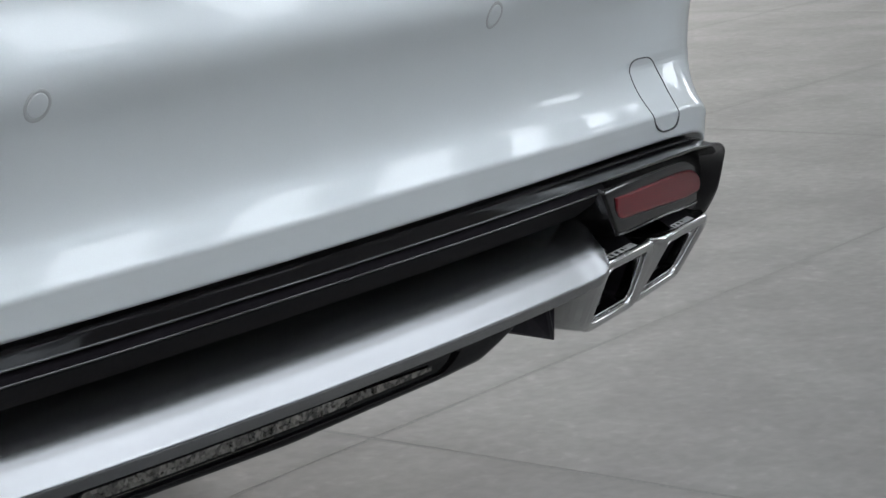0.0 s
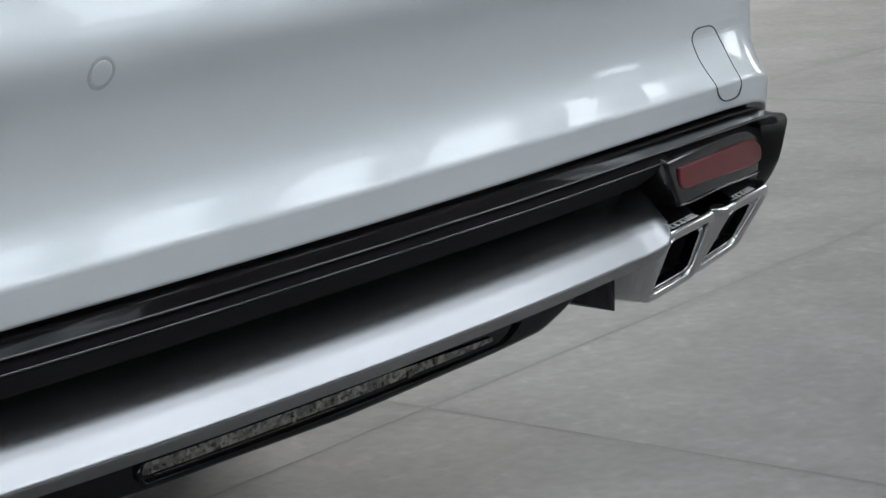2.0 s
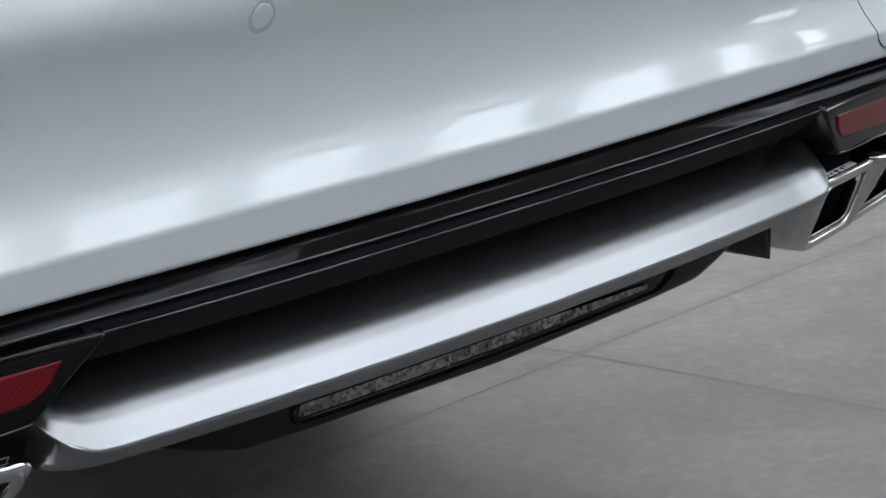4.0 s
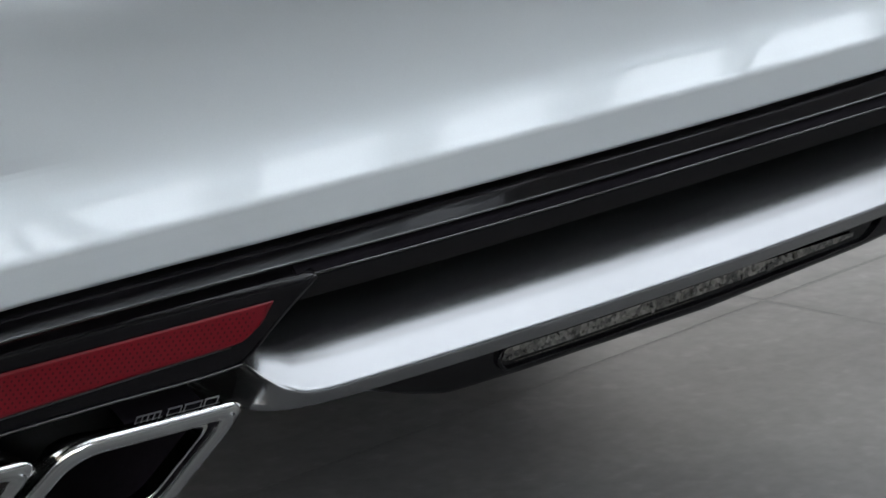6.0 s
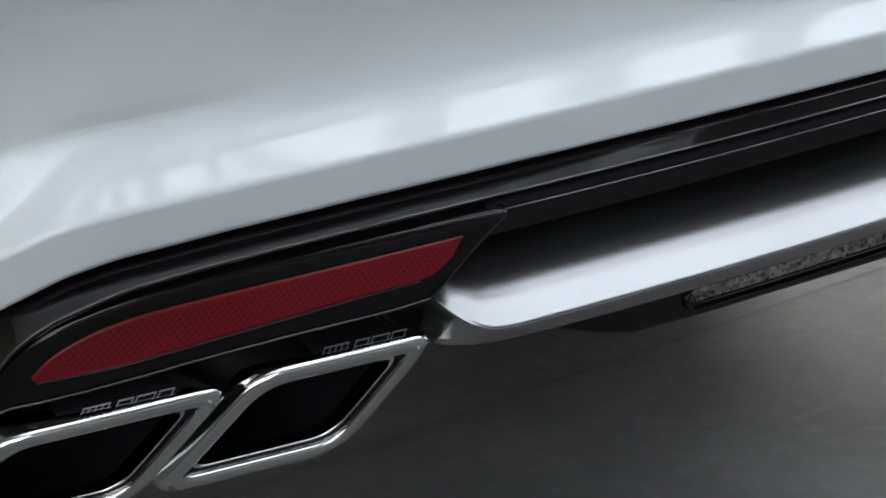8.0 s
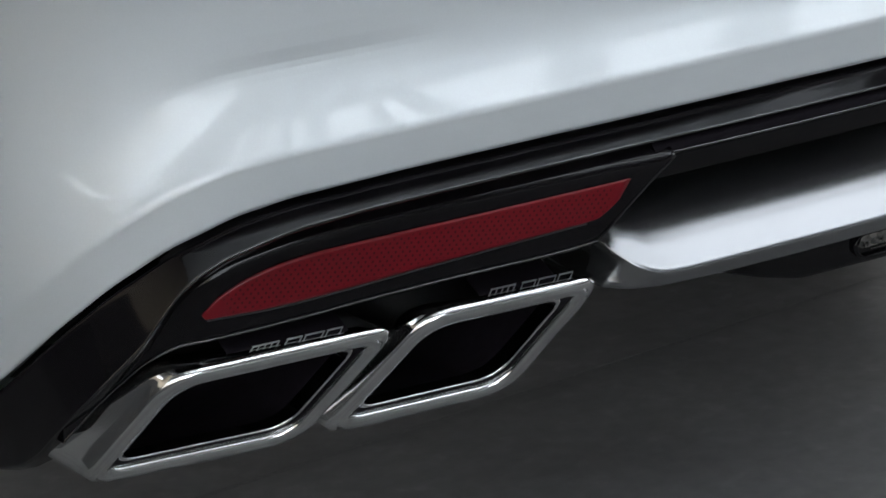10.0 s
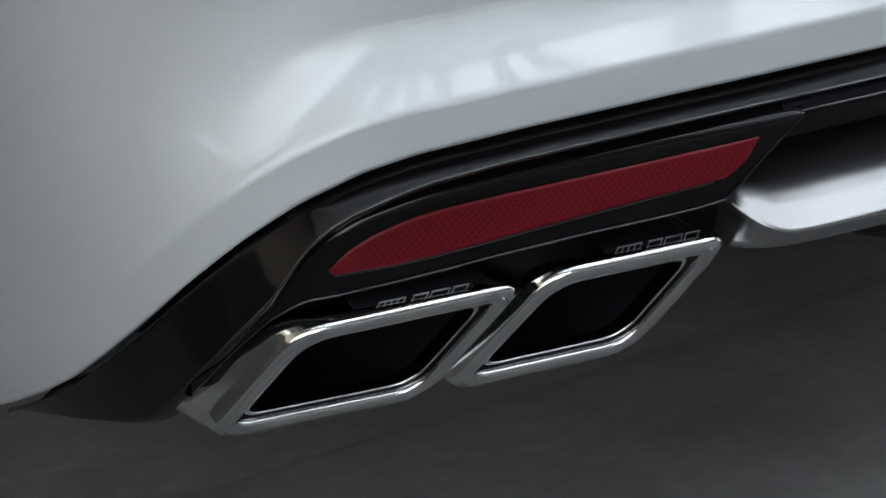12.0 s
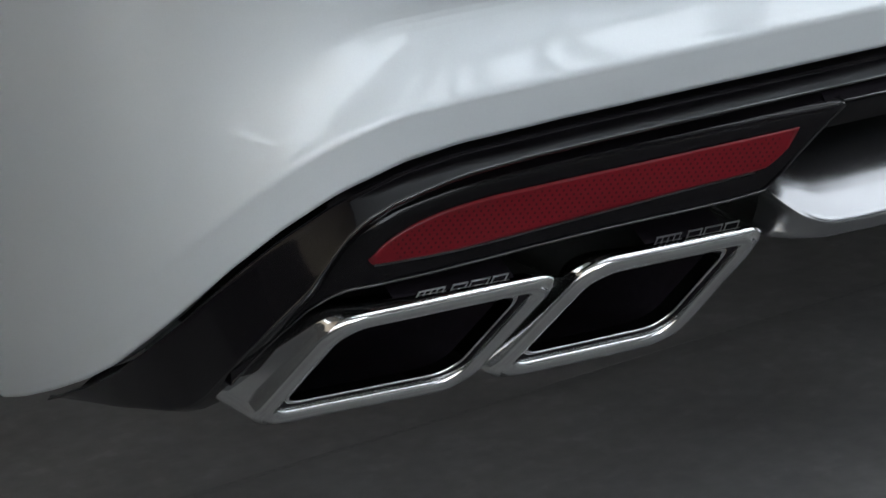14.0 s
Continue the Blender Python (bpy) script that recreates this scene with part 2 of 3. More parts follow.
# how far the crest of the black trim stands out, and its height
CREST_OUT = along([(0, .024), (.45, .025), (.58, .029), (.68, .030), (.72, .026), (.76, .016), (.80, .008), (.83, .002), (.856, .001)], 10)
CREST_SZ = [(0, .4237), (.1, .4236), (.19, .4232), (.29, .4227), (.39, .4221), (.49, .4214), (.58, .4204), (.6300, .4188), (.6709, .4155), (.685, .4128), (.6958, .4096), (0.7138, 0.4031), (0.7302, 0.3929), (0.7418, 0.3815), (0.7514, 0.3684), (0.7658, 0.3489), (0.7854, 0.3299), (0.8082, 0.3092), (0.837, 0.2843), (0.863, 0.2628), (0.8842, 0.2504), (0.909, 0.2429), (0.9447, 0.2367), (0.9879, 0.2273), (1.0403, 0.216), (1.1039, 0.2007), (1.1836, 0.1771)]


def face_y(x, z):
    """The undercut black face that holds the reflectors."""
    u = abs(x) - 0.45
    v = max(0.0, abs(x) - 0.72)
    return 0.22 * u + 0.12 * u * u + 0.2 * (0.40 - z) + 0.3 * v + 1.6 * v * v


car = new("car")
tagged(car, "silver metallic saloon car with black lower trim, parked on concrete", "car")

# painted bumper skin, whose hollow flattens towards the corners
CORNER = along([(0, 0), (.70, 0), (.80, 1), (.86, 1)], 10)
PROFILE = [(-.016, .4375, 1), (.0015, .4350, 1), (.0036, .4351, 1), (.0044, .4360, 1), (.0058, .450, 1), (.0072, .4605, .97), (.0076, .4638, .96), (.0066, .4675, .95), (.0016, .4745, .9), (-.0055, .4855, .8), (-.0108, .4995, .66), (-.0130, .515, .52), (-.0125, .533, .4), (-.009, .553, .28), (-.003, .573, .16), (.0055, .592, .06), (.0105, .604, .02), (.0128, .614, 0), (.0115, .624, 0), (.0055, .637, 0), (-.0065, .654, 0), (-.030, .684, 0), (-.060, .713, 0), (-.10, .735, 0)]
prof = spline(PROFILE, 360)
soft = np.flatnonzero((prof[:, 1] > .4715) & (np.arange(360) > 19))[1:-1]
for _ in range(60):
    prof[soft] = (prof[soft - 1] + 2 * prof[soft] + prof[soft + 1]) / 4
stations = np.concatenate([-arc[::-1], arc[1:]])
# towards the ends the hollow becomes a straight facet with a tight fold above it
FOLD = along([(0, 0), (.53, 0), (.60, .5), (.67, .6), (.71, .25), (.75, 0), (.86, 0)], 14)
FACET = [(.4638, .0076), (.472, .0044), (.490, -.0032), (.504, -.0090), (.5085, -.0105), (.512, -.0108), (.5155, -.0098), (.520, -.0083), (.53, -.0068), (.55, -.0058), (.58, -.0040), (.604, .0002), (.640, .0040)]


def skin_off(off, z, s):
    """The skin's offset at arc s, from the middle profile's offset and height."""
    if not .4638 < z < .640:
        return off
    if z < .604:
        off += .6 * CORNER(s) * (.0076 + (z - .4638) * .0207 - off)
    fade = min(1.0, (.640 - z) / .04)
    return off + FOLD(s) * fade * (float(np.interp(z, *zip(*FACET))) - off)


# the crease over the edge runs a little closer to it towards the ends
CREASE_DROP = along([(0, .0012), (.2, .0010), (.4, .0027), (.52, .0036), (.6, .0034), (.672, .0024), (.71, 0), (.8, 0)], 6)


def skin_z(z, w, s):
    return z + w * (EDGE(s) - .437 - CREASE_DROP(s) * min(1.0, max(0.0, (z - .4375) / .018)))


rows = []
for off, z, w in prof:
    rows.append([at(s, skin_off(off, z, s), skin_z(z, w, s)) for s in stations])
bumper = part("bumper", loft(rows), SILVER_PAINT, car, "silver metallic painted bumper skin")

# plain upper tail, sides and deck that close the body above and in front of the bumper
loops = []
for inset, z, front in ((.10, .735, 1.2), (.105, .80, 1.2), (.11, .92, 1.2), (.135, 1.00, 1.2), (.16, 1.03, 1.2), (.20, 1.045, 1.2)):
    loops.append([at(s, -inset, z) for s in stations[::6]])
bm = loft(loops)
part("tail_panel", bm, SILVER_PAINT, car)
bm = bmesh.new()
ring = [at(s, -.20, 1.045) for s in stations[::6]]
bm.faces.new([bm.verts.new(p) for p in ring])
part("boot_lid", bm, SILVER_PAINT, car)
SIDE_AFT = [(.86, .165), (.868, .45), (.862, .66), (.80, .735), (.775, .86), (.745, .97), (.66, 1.045)]
SIDE_MID = [(.85, .25), (.874, .45), (.872, .66), (.862, .80), (.838, .91), (.79, .975), (.66, 1.0)]
SIDE_FORE = [(.84, .26), (.872, .45), (.866, .60), (.85, .72), (.81, .80), (.74, .845), (.60, .875)]
SIDE_NOSE = [(.70, .26), (.74, .42), (.735, .52), (.71, .60), (.66, .65), (.60, .68), (.48, .70)]
STATIONS = [(1.2, SIDE_AFT, SIDE_AFT, 0), (1.5, SIDE_AFT, SIDE_MID, .6), (1.8, SIDE_MID, SIDE_MID, 0), (3.3, SIDE_MID, SIDE_MID, 0), (3.7, SIDE_MID, SIDE_FORE, .5), (4.3, SIDE_FORE, SIDE_FORE, 0), (4.75, SIDE_FORE, SIDE_NOSE, .45), (4.95, SIDE_NOSE, SIDE_NOSE, 0)]
sections = [(y, [tuple(np.array(p) * (1 - k) + np.array(q) * k) for p, q in zip(one, two)]) for y, one, two, k in STATIONS]
for sx in (-1, 1):
    part("side_panel", loft([[(sx * x, y, z) for x, z in sec] for y, sec in sections]), SILVER_PAINT, car)
part("deck", loft([[(-sec[-1][0], y, sec[-1][1]), (0, y, sec[-1][1] + .012), (sec[-1][0], y, sec[-1][1])] for y, sec in sections]), SILVER_PAINT, car)
bm = bmesh.new()
bm.faces.new([bm.verts.new((x, 4.95, z)) for x, z in [(-a, b) for a, b in SIDE_NOSE] + SIDE_NOSE[::-1]])
part("front_panel", bm, SILVER_PAINT, car)
part("underbody", box(-.72, .72, .80, 4.3, .22, .34, .02), SOOT, car)

# cabin: glass on four sides between painted pillars, under the roof
CABIN_FOOT = [(-.60, .95, 1.03), (.60, .95, 1.03), (.69, 3.55, .985), (-.69, 3.55, .985)]
CABIN_HEAD = [(-.50, 1.72, 1.395), (.50, 1.72, 1.395), (.54, 2.72, 1.405), (-.54, 2.72, 1.405)]
for k, name in enumerate(("rear_window", "side_window", "windscreen", "side_window")):
    j = (k + 1) % 4
    rows = []
    for u in np.linspace(0, 1, 7):
        a, b = np.array(CABIN_FOOT[k]) * (1 - u) + np.array(CABIN_HEAD[k]) * u, np.array(CABIN_FOOT[j]) * (1 - u) + np.array(CABIN_HEAD[j]) * u
        swell = .03 * math.sin(math.pi * u)
        way = (a + b) / 2 - np.array((0, 2.2, 0))
        way = np.array((way[0], way[1], 0)) / np.linalg.norm(way[:2])
        rows.append([tuple(a * (1 - v) + b * v + way * (swell + .03 * math.sin(math.pi * v))) for v in np.linspace(0, 1, 9)])
    part(name, loft(rows), GLOSS_BLACK, car, "dark tinted glass")
    post = [tuple(np.array(CABIN_FOOT[k]) * (1 - u) + np.array(CABIN_HEAD[k]) * u + np.array((0, 0, .02 * math.sin(math.pi * u)))) for u in np.linspace(0, 1, 9)]
    part("pillar", loft([[(x + .03 * math.cos(q), y + .05 * math.sin(q), z) for x, y, z in post] for q in np.linspace(0, 2 * math.pi, 9)]), SILVER_PAINT, car)
rows = []
for u in np.linspace(0, 1, 9):
    a, b = np.array(CABIN_HEAD[0]) * (1 - u) + np.array(CABIN_HEAD[3]) * u, np.array(CABIN_HEAD[1]) * (1 - u) + np.array(CABIN_HEAD[2]) * u
    rows.append([tuple(a * (1 - v) + b * v + np.array((0, 0, .035 * math.sin(math.pi * v) + .012 * math.sin(math.pi * u)))) for v in np.linspace(0, 1, 11)])
part("roof", loft(rows), SILVER_PAINT, car)
for sx in (-1, 1):
    for y in (1.30, 4.15):
        tread = [(.235, .01), (.30, 0), (.335, .0), (.345, .015), (.345, .23), (.335, .245), (.20, .245)]
        rows = [[(sx * (.85 - w), y + r * math.cos(a), .345 + r * math.sin(a)) for r, w in tread] for a in np.linspace(0, 2 * math.pi, 49)]
        tyre = part("wheel", loft(rows), RUBBER, car, "black rubber tyre on a dark alloy rim")
        dish = [(.238, .012), (.225, .016), (.215, .05), (.10, .075), (.0, .075)]
        part("rim", loft([[(sx * (.85 - w), y + r * math.cos(a), .345 + r * math.sin(a)) for r, w in dish] for a in np.linspace(0, 2 * math.pi, 41)]), DARK_CHROME, tyre)
        for k in range(10):
            a = 2 * math.pi * k / 10
            ray = np.array((0, math.cos(a), math.sin(a)))
            turn = np.array((0, -math.sin(a), math.cos(a)))
            rows = []
            for r, w, half_width in ((.03, .055, .016), (.10, .045, .013), (.226, .014, .010)):
                c = np.array((sx * (.85 - w), y, .345)) + ray * r
                back = np.array((-sx * .02, 0, 0))
                rows.append([tuple(c - turn * half_width), tuple(c + turn * half_width), tuple(c + turn * half_width + back), tuple(c - turn * half_width + back)])
            part("spoke", loft(rows, closed=True, caps=True), DARK_CHROME, tyre, smooth=False)

# black trim under the painted edge
lim = float(np.interp(.42, half[120:, 1], arc[120:]))
ts = np.linspace(-lim, lim, 361)
# between the reflectors the band stands steeper: its crest lies further back and lower
STEEP = along([(0, 1), (.22, 1), (.30, .75), (.40, .15), (.44, 0), (.86, 0)], 8)
CREST = lambda s: float(np.interp(abs(s), *zip(*CREST_SZ))) - .0030 * STEEP(s)


def crest_point(s, dz=0.0, back=0.0):
    x, y, z = at(s, CREST_OUT(s) - .009 * STEEP(s) - back, CREST(s) + dz)
    return (x, y, z)


rows = [[at(s, o, EDGE(s) + d) for s in ts] for o, d in ((-.04, .002), (-.022, -.0065), (.0005, -.0070), (.0028, -.0073), (.0040, -.0080), (.0047, -.0092))]
top_row = rows[-1]
crest = [crest_point(s) for s in ts]
for k in (.06, .3, .6, .86, .935, .97):
    rows.append([tuple(np.array(a) * (1 - k) + np.array(b) * k) for a, b in zip(top_row, crest)])
rows.append(crest)
for dz, back in ((-.0005, .0001), (-.0011, .0005), (-.0018, .0012), (-.0030, .0028), (-.007, .012), (-.009, .05)):
    rows.append([crest_point(s, dz, back) for s in ts])
lower_trim = part("lower_trim", loft(rows), GLOSS_BLACK, car, "gloss black trim band along the bumper edge")

def bead(points, radius, parent, mat=BLACK_EDGE):
    """A thin rounded gloss bead along a line of points, added to catch a highlight."""
    rows = []
    for k in range(9):
        a = 2 * math.pi * k / 8
        rows.append([(x, y + radius * math.cos(a), z + radius * math.sin(a)) for x, y, z in points])
    part("highlight_bead", loft(rows), mat, parent)


bead([crest_point(s, -.0002, .0002) for s in ts[20:-20]], .0012, lower_trim)

# second lip and the shaded recess over the aluminium panel
mid_lim = arc_at(.428)
ms = np.linspace(-mid_lim, mid_lim, 121)
LIP = [(.0190, .4185), (.0200, .4178), (.0246, .4114), (.0255, .4098), (.0258, .4090), (.0256, .4081), (.0248, .4073), (.0232, .4058), (.008, .394), (-.006, .3845), (-.010, .382), (-.014, .3822), (-.05, .390), (-.09, .400)]
LIP_RISE = along([(0, .0047), (.13, .0042), (.26, .0031), (.36, .0026), (.44, .0025)], 6)
part("recess_lip", loft([[at(s, o - .009 * STEEP(s), z + LIP_RISE(s) - .0030 * STEEP(s)) for s in ms] for o, z in LIP[:8]]), MATT, car)
bead([at(s, .0255 - .009 * STEEP(s), .4090 + LIP_RISE(s) - .0030 * STEEP(s)) for s in ms[1:-1]], .0011, bpy.data.objects["recess_lip"])
part("recess", loft([[at(s, o - k * STEEP(s), z + LIP_RISE(s) - k / 3 * STEEP(s)) for s in ms] for k, (o, z) in zip((.009, .006, .003, .002, .001, 0, 0), LIP[7:])]), RECESS, car)

# black faces that hold the reflectors, one each side
TOP = [(.418, .409), (.48, .408), (.56, .405), (.62, .402), (.66, .398), (.69, .392), (.71, .386), (.727, .377), (.738, .3655), (.7455, .356), (.7567, .338), (.771, .320), (.785, .302), (.796, .287)]
BOT = [(.47, .36), (.50, .357), (.564, .354), (.62, .35), (.65, .347), (.686, .344), (.70, .343), (.7275, .3410), (.7395, .3380), (.754, .329), (.766, .3167), (.775, .3065), (.786, .292), (.796, .277)]
RED_TOP = [(.450, .400), (.529, .396), (.62, .391), (.665, .387), (.693, .38), (.713, .37), (.724, .359)]
RED_BOT = [(.457, .387), (.468, .378), (.479, .375), (.528, .371), (.601, .364), (.672, .357), (.722, .356)]


def reflector_shape(sx, top, bot, lift, n=48, m=6):
    a, b = spline(top, n), spline(bot, n)
    rows = []
    for k in np.linspace(0, 1, m):
        q = a * (1 - k) + b * k
        rows.append([(sx * x, face_y(x, z) - lift, z) for x, z in q])
    return rows


for sx in (-1, 1):
    rows = reflector_shape(sx, TOP, BOT, 0, 60, 9)
    rows = [[(x, y + .012, z + .010) for x, y, z in rows[0]], [(x, y + .003, z + .004) for x, y, z in rows[0]]] + rows
    rows += [[(x, y + .0015, z - .002) for x, y, z in rows[-1]], [(x, y + .05, z - .003) for x, y, z in rows[-1]]]
    rows = [[(r[0][0] - sx * .002, r[0][1] + .06, r[0][2] + .004), (r[0][0] - sx * .001, r[0][1] + .0025, r[0][2])] + r for r in rows]
    face = part("reflector_housing", loft(rows), GLOSS_BLACK, car)
    rows = reflector_shape(sx, RED_TOP, RED_BOT, .0016, 60, 14)
    rim0 = reflector_shape(sx, RED_TOP, RED_BOT, -.002, 60, 14)
    rows = [rim0[0]] + rows + [rim0[-1]]
    rows = [[(r[0][0], r[0][1] + .003, r[0][2])] + r + [(r[-1][0], r[-1][1] + .003, r[-1][2])] for r in rows]
    lens = part("reflector", loft(rows), RED, face, "red plastic reflector with a fine dot pattern")
    field = lens.data.attributes.new("field", "FLOAT", "POINT")
    wide = len(rows[0])
    for i in range(len(lens.data.vertices)):
        r, c = divmod(i, wide)
        field.data[i].value = 1.0 if 3 <= r <= len(rows) - 4 and 4 <= c <= wide - 6 else 0.0
    # thin bright edge under the reflector
    line = spline([(x - .001, z - .0012) for x, z in RED_BOT[2:]], 40)
    rows = [[(sx * x, face_y(x, z) - d, z + e) for x, z in line] for d, e in ((-.001, .0006), (.0009, .0005), (.0009, -.0004), (-.001, -.0006))]
    part("reflector_seal", loft(rows), DARK_PLASTIC, face)
    # bead added to draw the highlight along the housing's lower edge
    line = spline(BOT, 90)
    rows = []
    for k in range(9):
        a = 2 * math.pi * k / 8
        rows.append([(sx * x, face_y(x, z) - .0006 + .0010 * math.cos(a), z + .0010 * math.sin(a)) for x, z in line])
    part("highlight_bead", loft(rows), BLACK_EDGE, face)
    # fainter bead added for the light line down the inner edge
    line = spline([(.421, .408), (.433, .397), (.447, .383), (.460, .369), (.4695, .3605)], 40)
    bead([(sx * x, face_y(x, z) - .0002, z) for x, z in line], .00045, face, GLOSS_BLACK)

# satin aluminium panel under the recess: its lip turns up and back at both ends
LIP_LINE = [(x, .0215, .3303 + .0045 * x ** 2) for x in np.linspace(0, .39, 14)] + [(.405, .0223, .3313), (.417, .0225, .3321), (.4255, .0225, .3331), (.4310, .0218, .3350), (.4365, .0196, .3375), (.443, .0160, .3407), (.449, .0110, .3455), (.4535, .0050, .3502), (.4565, -.001, .3543), (.4585, -.010, .3585), (.459, -.022, .3635), (.458, -.040, .369)]
FACE_FOOT = [(0, .0155, .3168), (.30, .0155, .3170), (.39, .0155, .3180), (.42, .0152, .3190), (.432, .0142, .3196), (.443, .0100, .3202), (.449, .0050, .3206), (.4565, -.004, .321), (.459, -.022, .323), (.4595, -.040, .326)]
SCOOP = [(-.085, .3820, 0), (-.066, .3785, .05), (-.046, .3738, .15), (-.030, .3688, .3), (-.0145, .3622, .5), (-.0025, .3548, .7), (.0060, .3466, .85), (.0135, .3378, .95), (.0190, .3314, 1), (.0210, .3293, 1), (.0215, .3284, 1), (.0214, .3275, 1)]
lip = spline(LIP_LINE, 110)
lip = np.vstack([(lip * [-1, 1, 1])[::-1], lip[1:]])
foot = [[float(np.interp(abs(x), [q[0] for q in FACE_FOOT], [q[k] for q in FACE_FOOT])) for k in (1, 2)] for x, _, _ in lip]
sc = spline(SCOOP, 150)
rows = []
for off, z, w in sc:
    rows.append([at(math.copysign(arc_at(x), x), off + w * (o - .0215), z + w * (h - .3303)) for x, o, h in lip])
for k in (.05, .2, .4, .6, .8, .93, 1.0):
    row = []
    for (x, o, h), (fo, fz) in zip(lip, foot):
        nip = .007 * math.sin(math.pi * min(1.0, k + .1)) * max(0.0, (abs(x) - .435) / .023) ** 2
        tuck = .002 if k == 1.0 else 0.0
        xx = x - math.copysign(nip, x)
        row.append(at(math.copysign(arc_at(xx), xx), (o - .0002) * (1 - k) + fo * k - tuck, (h - .0030) * (1 - k) + fz * k))
    rows.append(row)
rows.append([(x, y + .03, z + .001) for x, y, z in rows[-1]])
ends = []
for r in rows:
    a, b = np.array(r[0]), np.array(r[-1])
    ends.append([(a[0] + .012, a[1] + .07, a[2])] + r + [(b[0] - .012, b[1] + .07, b[2])])
panel = part("diffuser_panel", loft(ends), SATIN, car, "satin aluminium diffuser panel with a sharp lip")
UNDER = along([(0, .3115), (.32, .314), (.393, .3165), (.428, .3195), (.457, .3235), (.462, .3245)], 30)
und_z = lambda x: UNDER(arc_at(x))

# black valance under the panel, with the long lamp let into it
VAL = [(0, .275), (.14, .277), (.2, .2772), (.275, .279), (.31, .288), (.345, .300), (.38, .311), (.43, .319)]
VAL = along(VAL, 6)
val_z = lambda x: VAL(arc_at(x))
xs = np.linspace(-.43, .43, 121)
rows = []
for k, o in ((-.02, -.004), (0, -.010), (.12, -.022), (.25, -.0265), (.6, -.0275), (.85, -.0265), (.96, -.0285), (1.0, -.032)):
    rows.append([at(math.copysign(arc_at(x), x), o, und_z(x) * (1 - k) + val_z(x) * k) for x in xs])
rows.append([at(math.copysign(arc_at(x), x), -.08, val_z(x) + .002) for x in xs])
rows.append([at(math.copysign(arc_at(x), x), -.30, val_z(x) + .01) for x in xs])
part("valance", loft(rows), GLOSS_BLACK, car)


def capsule(hw, hh, n=12):
    pts = []
    for cx, a0 in ((hw - hh, -90), (-(hw - hh), 90)):
        for a in np.linspace(a0, a0 + 180, n):
            pts.append((cx + hh * math.cos(radians(a)), hh * math.sin(radians(a))))
    out = []
    for p, q in zip(pts, pts[1:] + pts[:1]):
        m = max(1, int(abs(p[0] - q[0]) / .02))
        out += [tuple(np.array(p) * (1 - k / m) + np.array(q) * k / m) for k in range(m)]
    return out


LAMP_Z = .2925


def lamp_ring(hw, hh, off):
    line = [(x + max(0.0, (x - .18) / .05) * (z * 2.2 + .004), z) for x, z in capsule(hw, hh)]
    return [at(math.copysign(arc_at(x), x), off, LAMP_Z + z + .012 * x * x) for x, z in line]


lamp = part("fog_lamp", loft([lamp_ring(.229, .0095, -.030), lamp_ring(.229, .0095, -.0245), lamp_ring(.2275, .0088, -.0235), lamp_ring(.2255, .0075, -.0245), lamp_ring(.2245, .007, -.029)], closed=True), GLOSS_BLACK, car, "long narrow fog lamp let into the valance")
rows = []
for x in np.linspace(-.2244, .195, 150):
    tip = max(0.0, -x - .2176) / .0068
    h = .0068 * math.sqrt(max(0.0, 1 - tip * tip)) + .0002 - max(0.0, x - .05) * .034
    lo = max(-h, -.0022)
    rows.append([at(math.copysign(arc_at(x), x), -.0258 + .0006 * k, LAMP_Z + .012 * x * x + lo + (h - lo) * k) for k in (0, .25, .5, .75, 1)])
bm = loft(rows)
part("lens", bm, LENS, lamp)
# metal bead stands in for the highlight line along the lens's lower edge
rim = [at(math.copysign(arc_at(x), x), -.0243, LAMP_Z + .012 * x * x - .0036) for x in np.linspace(-.214, -.02, 60)]
bead(rim, .0006, lamp, BULB)
random.seed(4)
for k in range(34):
    x = -.214 + k * .0101 + random.uniform(-.004, .004)
    big = random.random() < .25
    w, h = random.uniform(.0006, .0022) * (2.2 if big else 1), random.uniform(.0006, .0016) * (2 if big else 1)
    z = LAMP_Z + random.uniform(-.001, .0050) * (.8 if big else 1) + .012 * x * x
    s = math.copysign(arc_at(x), x)
    tip = random.uniform(-.5, .5)
    bm = loft([[at(s + dx * w, -.0251 + o, z + dz * h) for dx, dz in ((-1, -1), (1, -.8 + tip), (.9, 1), (-1.1 + tip, .8))] for o in (0, .0007)], closed=True, caps=True)
    part("lamp_facet", bm, BULB if random.random() < .3 else LENS, lamp, smooth=False)

# dark pieces beside and behind the tailpipes
for sx in (-1, 1):
    rows = []
    for x, z0, y0 in ((.345, .296, .075), (.36, .284, .07), (.425, .2605, .068), (.432, .258, .069), (.437, .262, .072), (.452, .30, .08)):
        rows.append([(sx * x, y0, z0), (sx * x, y0 + .15, z0 + .004), (sx * x, y0 + .15, .34), (sx * x, y0 + .012, .34)])
    if sx > 0:
        part("side_fin", loft(rows, closed=True, caps=True), SOOT, car, smooth=False)
    rows = []
    for x in np.linspace(.455, .80, 30):
        y = face_y(x, .36) + .05
        rows.append([(sx * x, y, .40), (sx * x, y + .01, .345), (sx * x, y + .10, .30), (sx * x, y + .30, .285)])
    part("pipe_cover", loft(rows), DARK_PLASTIC, car)


# tailpipes
def rounded(corners, radii, n=12):
    c = [np.array(p, float) for p in corners]
    out = []
    for i in range(4):
        p, a, b = c[i], c[i - 1], c[(i + 1) % 4]
        u, v = (a - p) / np.linalg.norm(a - p), (b - p) / np.linalg.norm(b - p)
        r = radii[i]
        for k in np.linspace(0, 1, n):
            out.append(p + u * r * (1 - k) ** 2 + v * r * k ** 2)
    return out


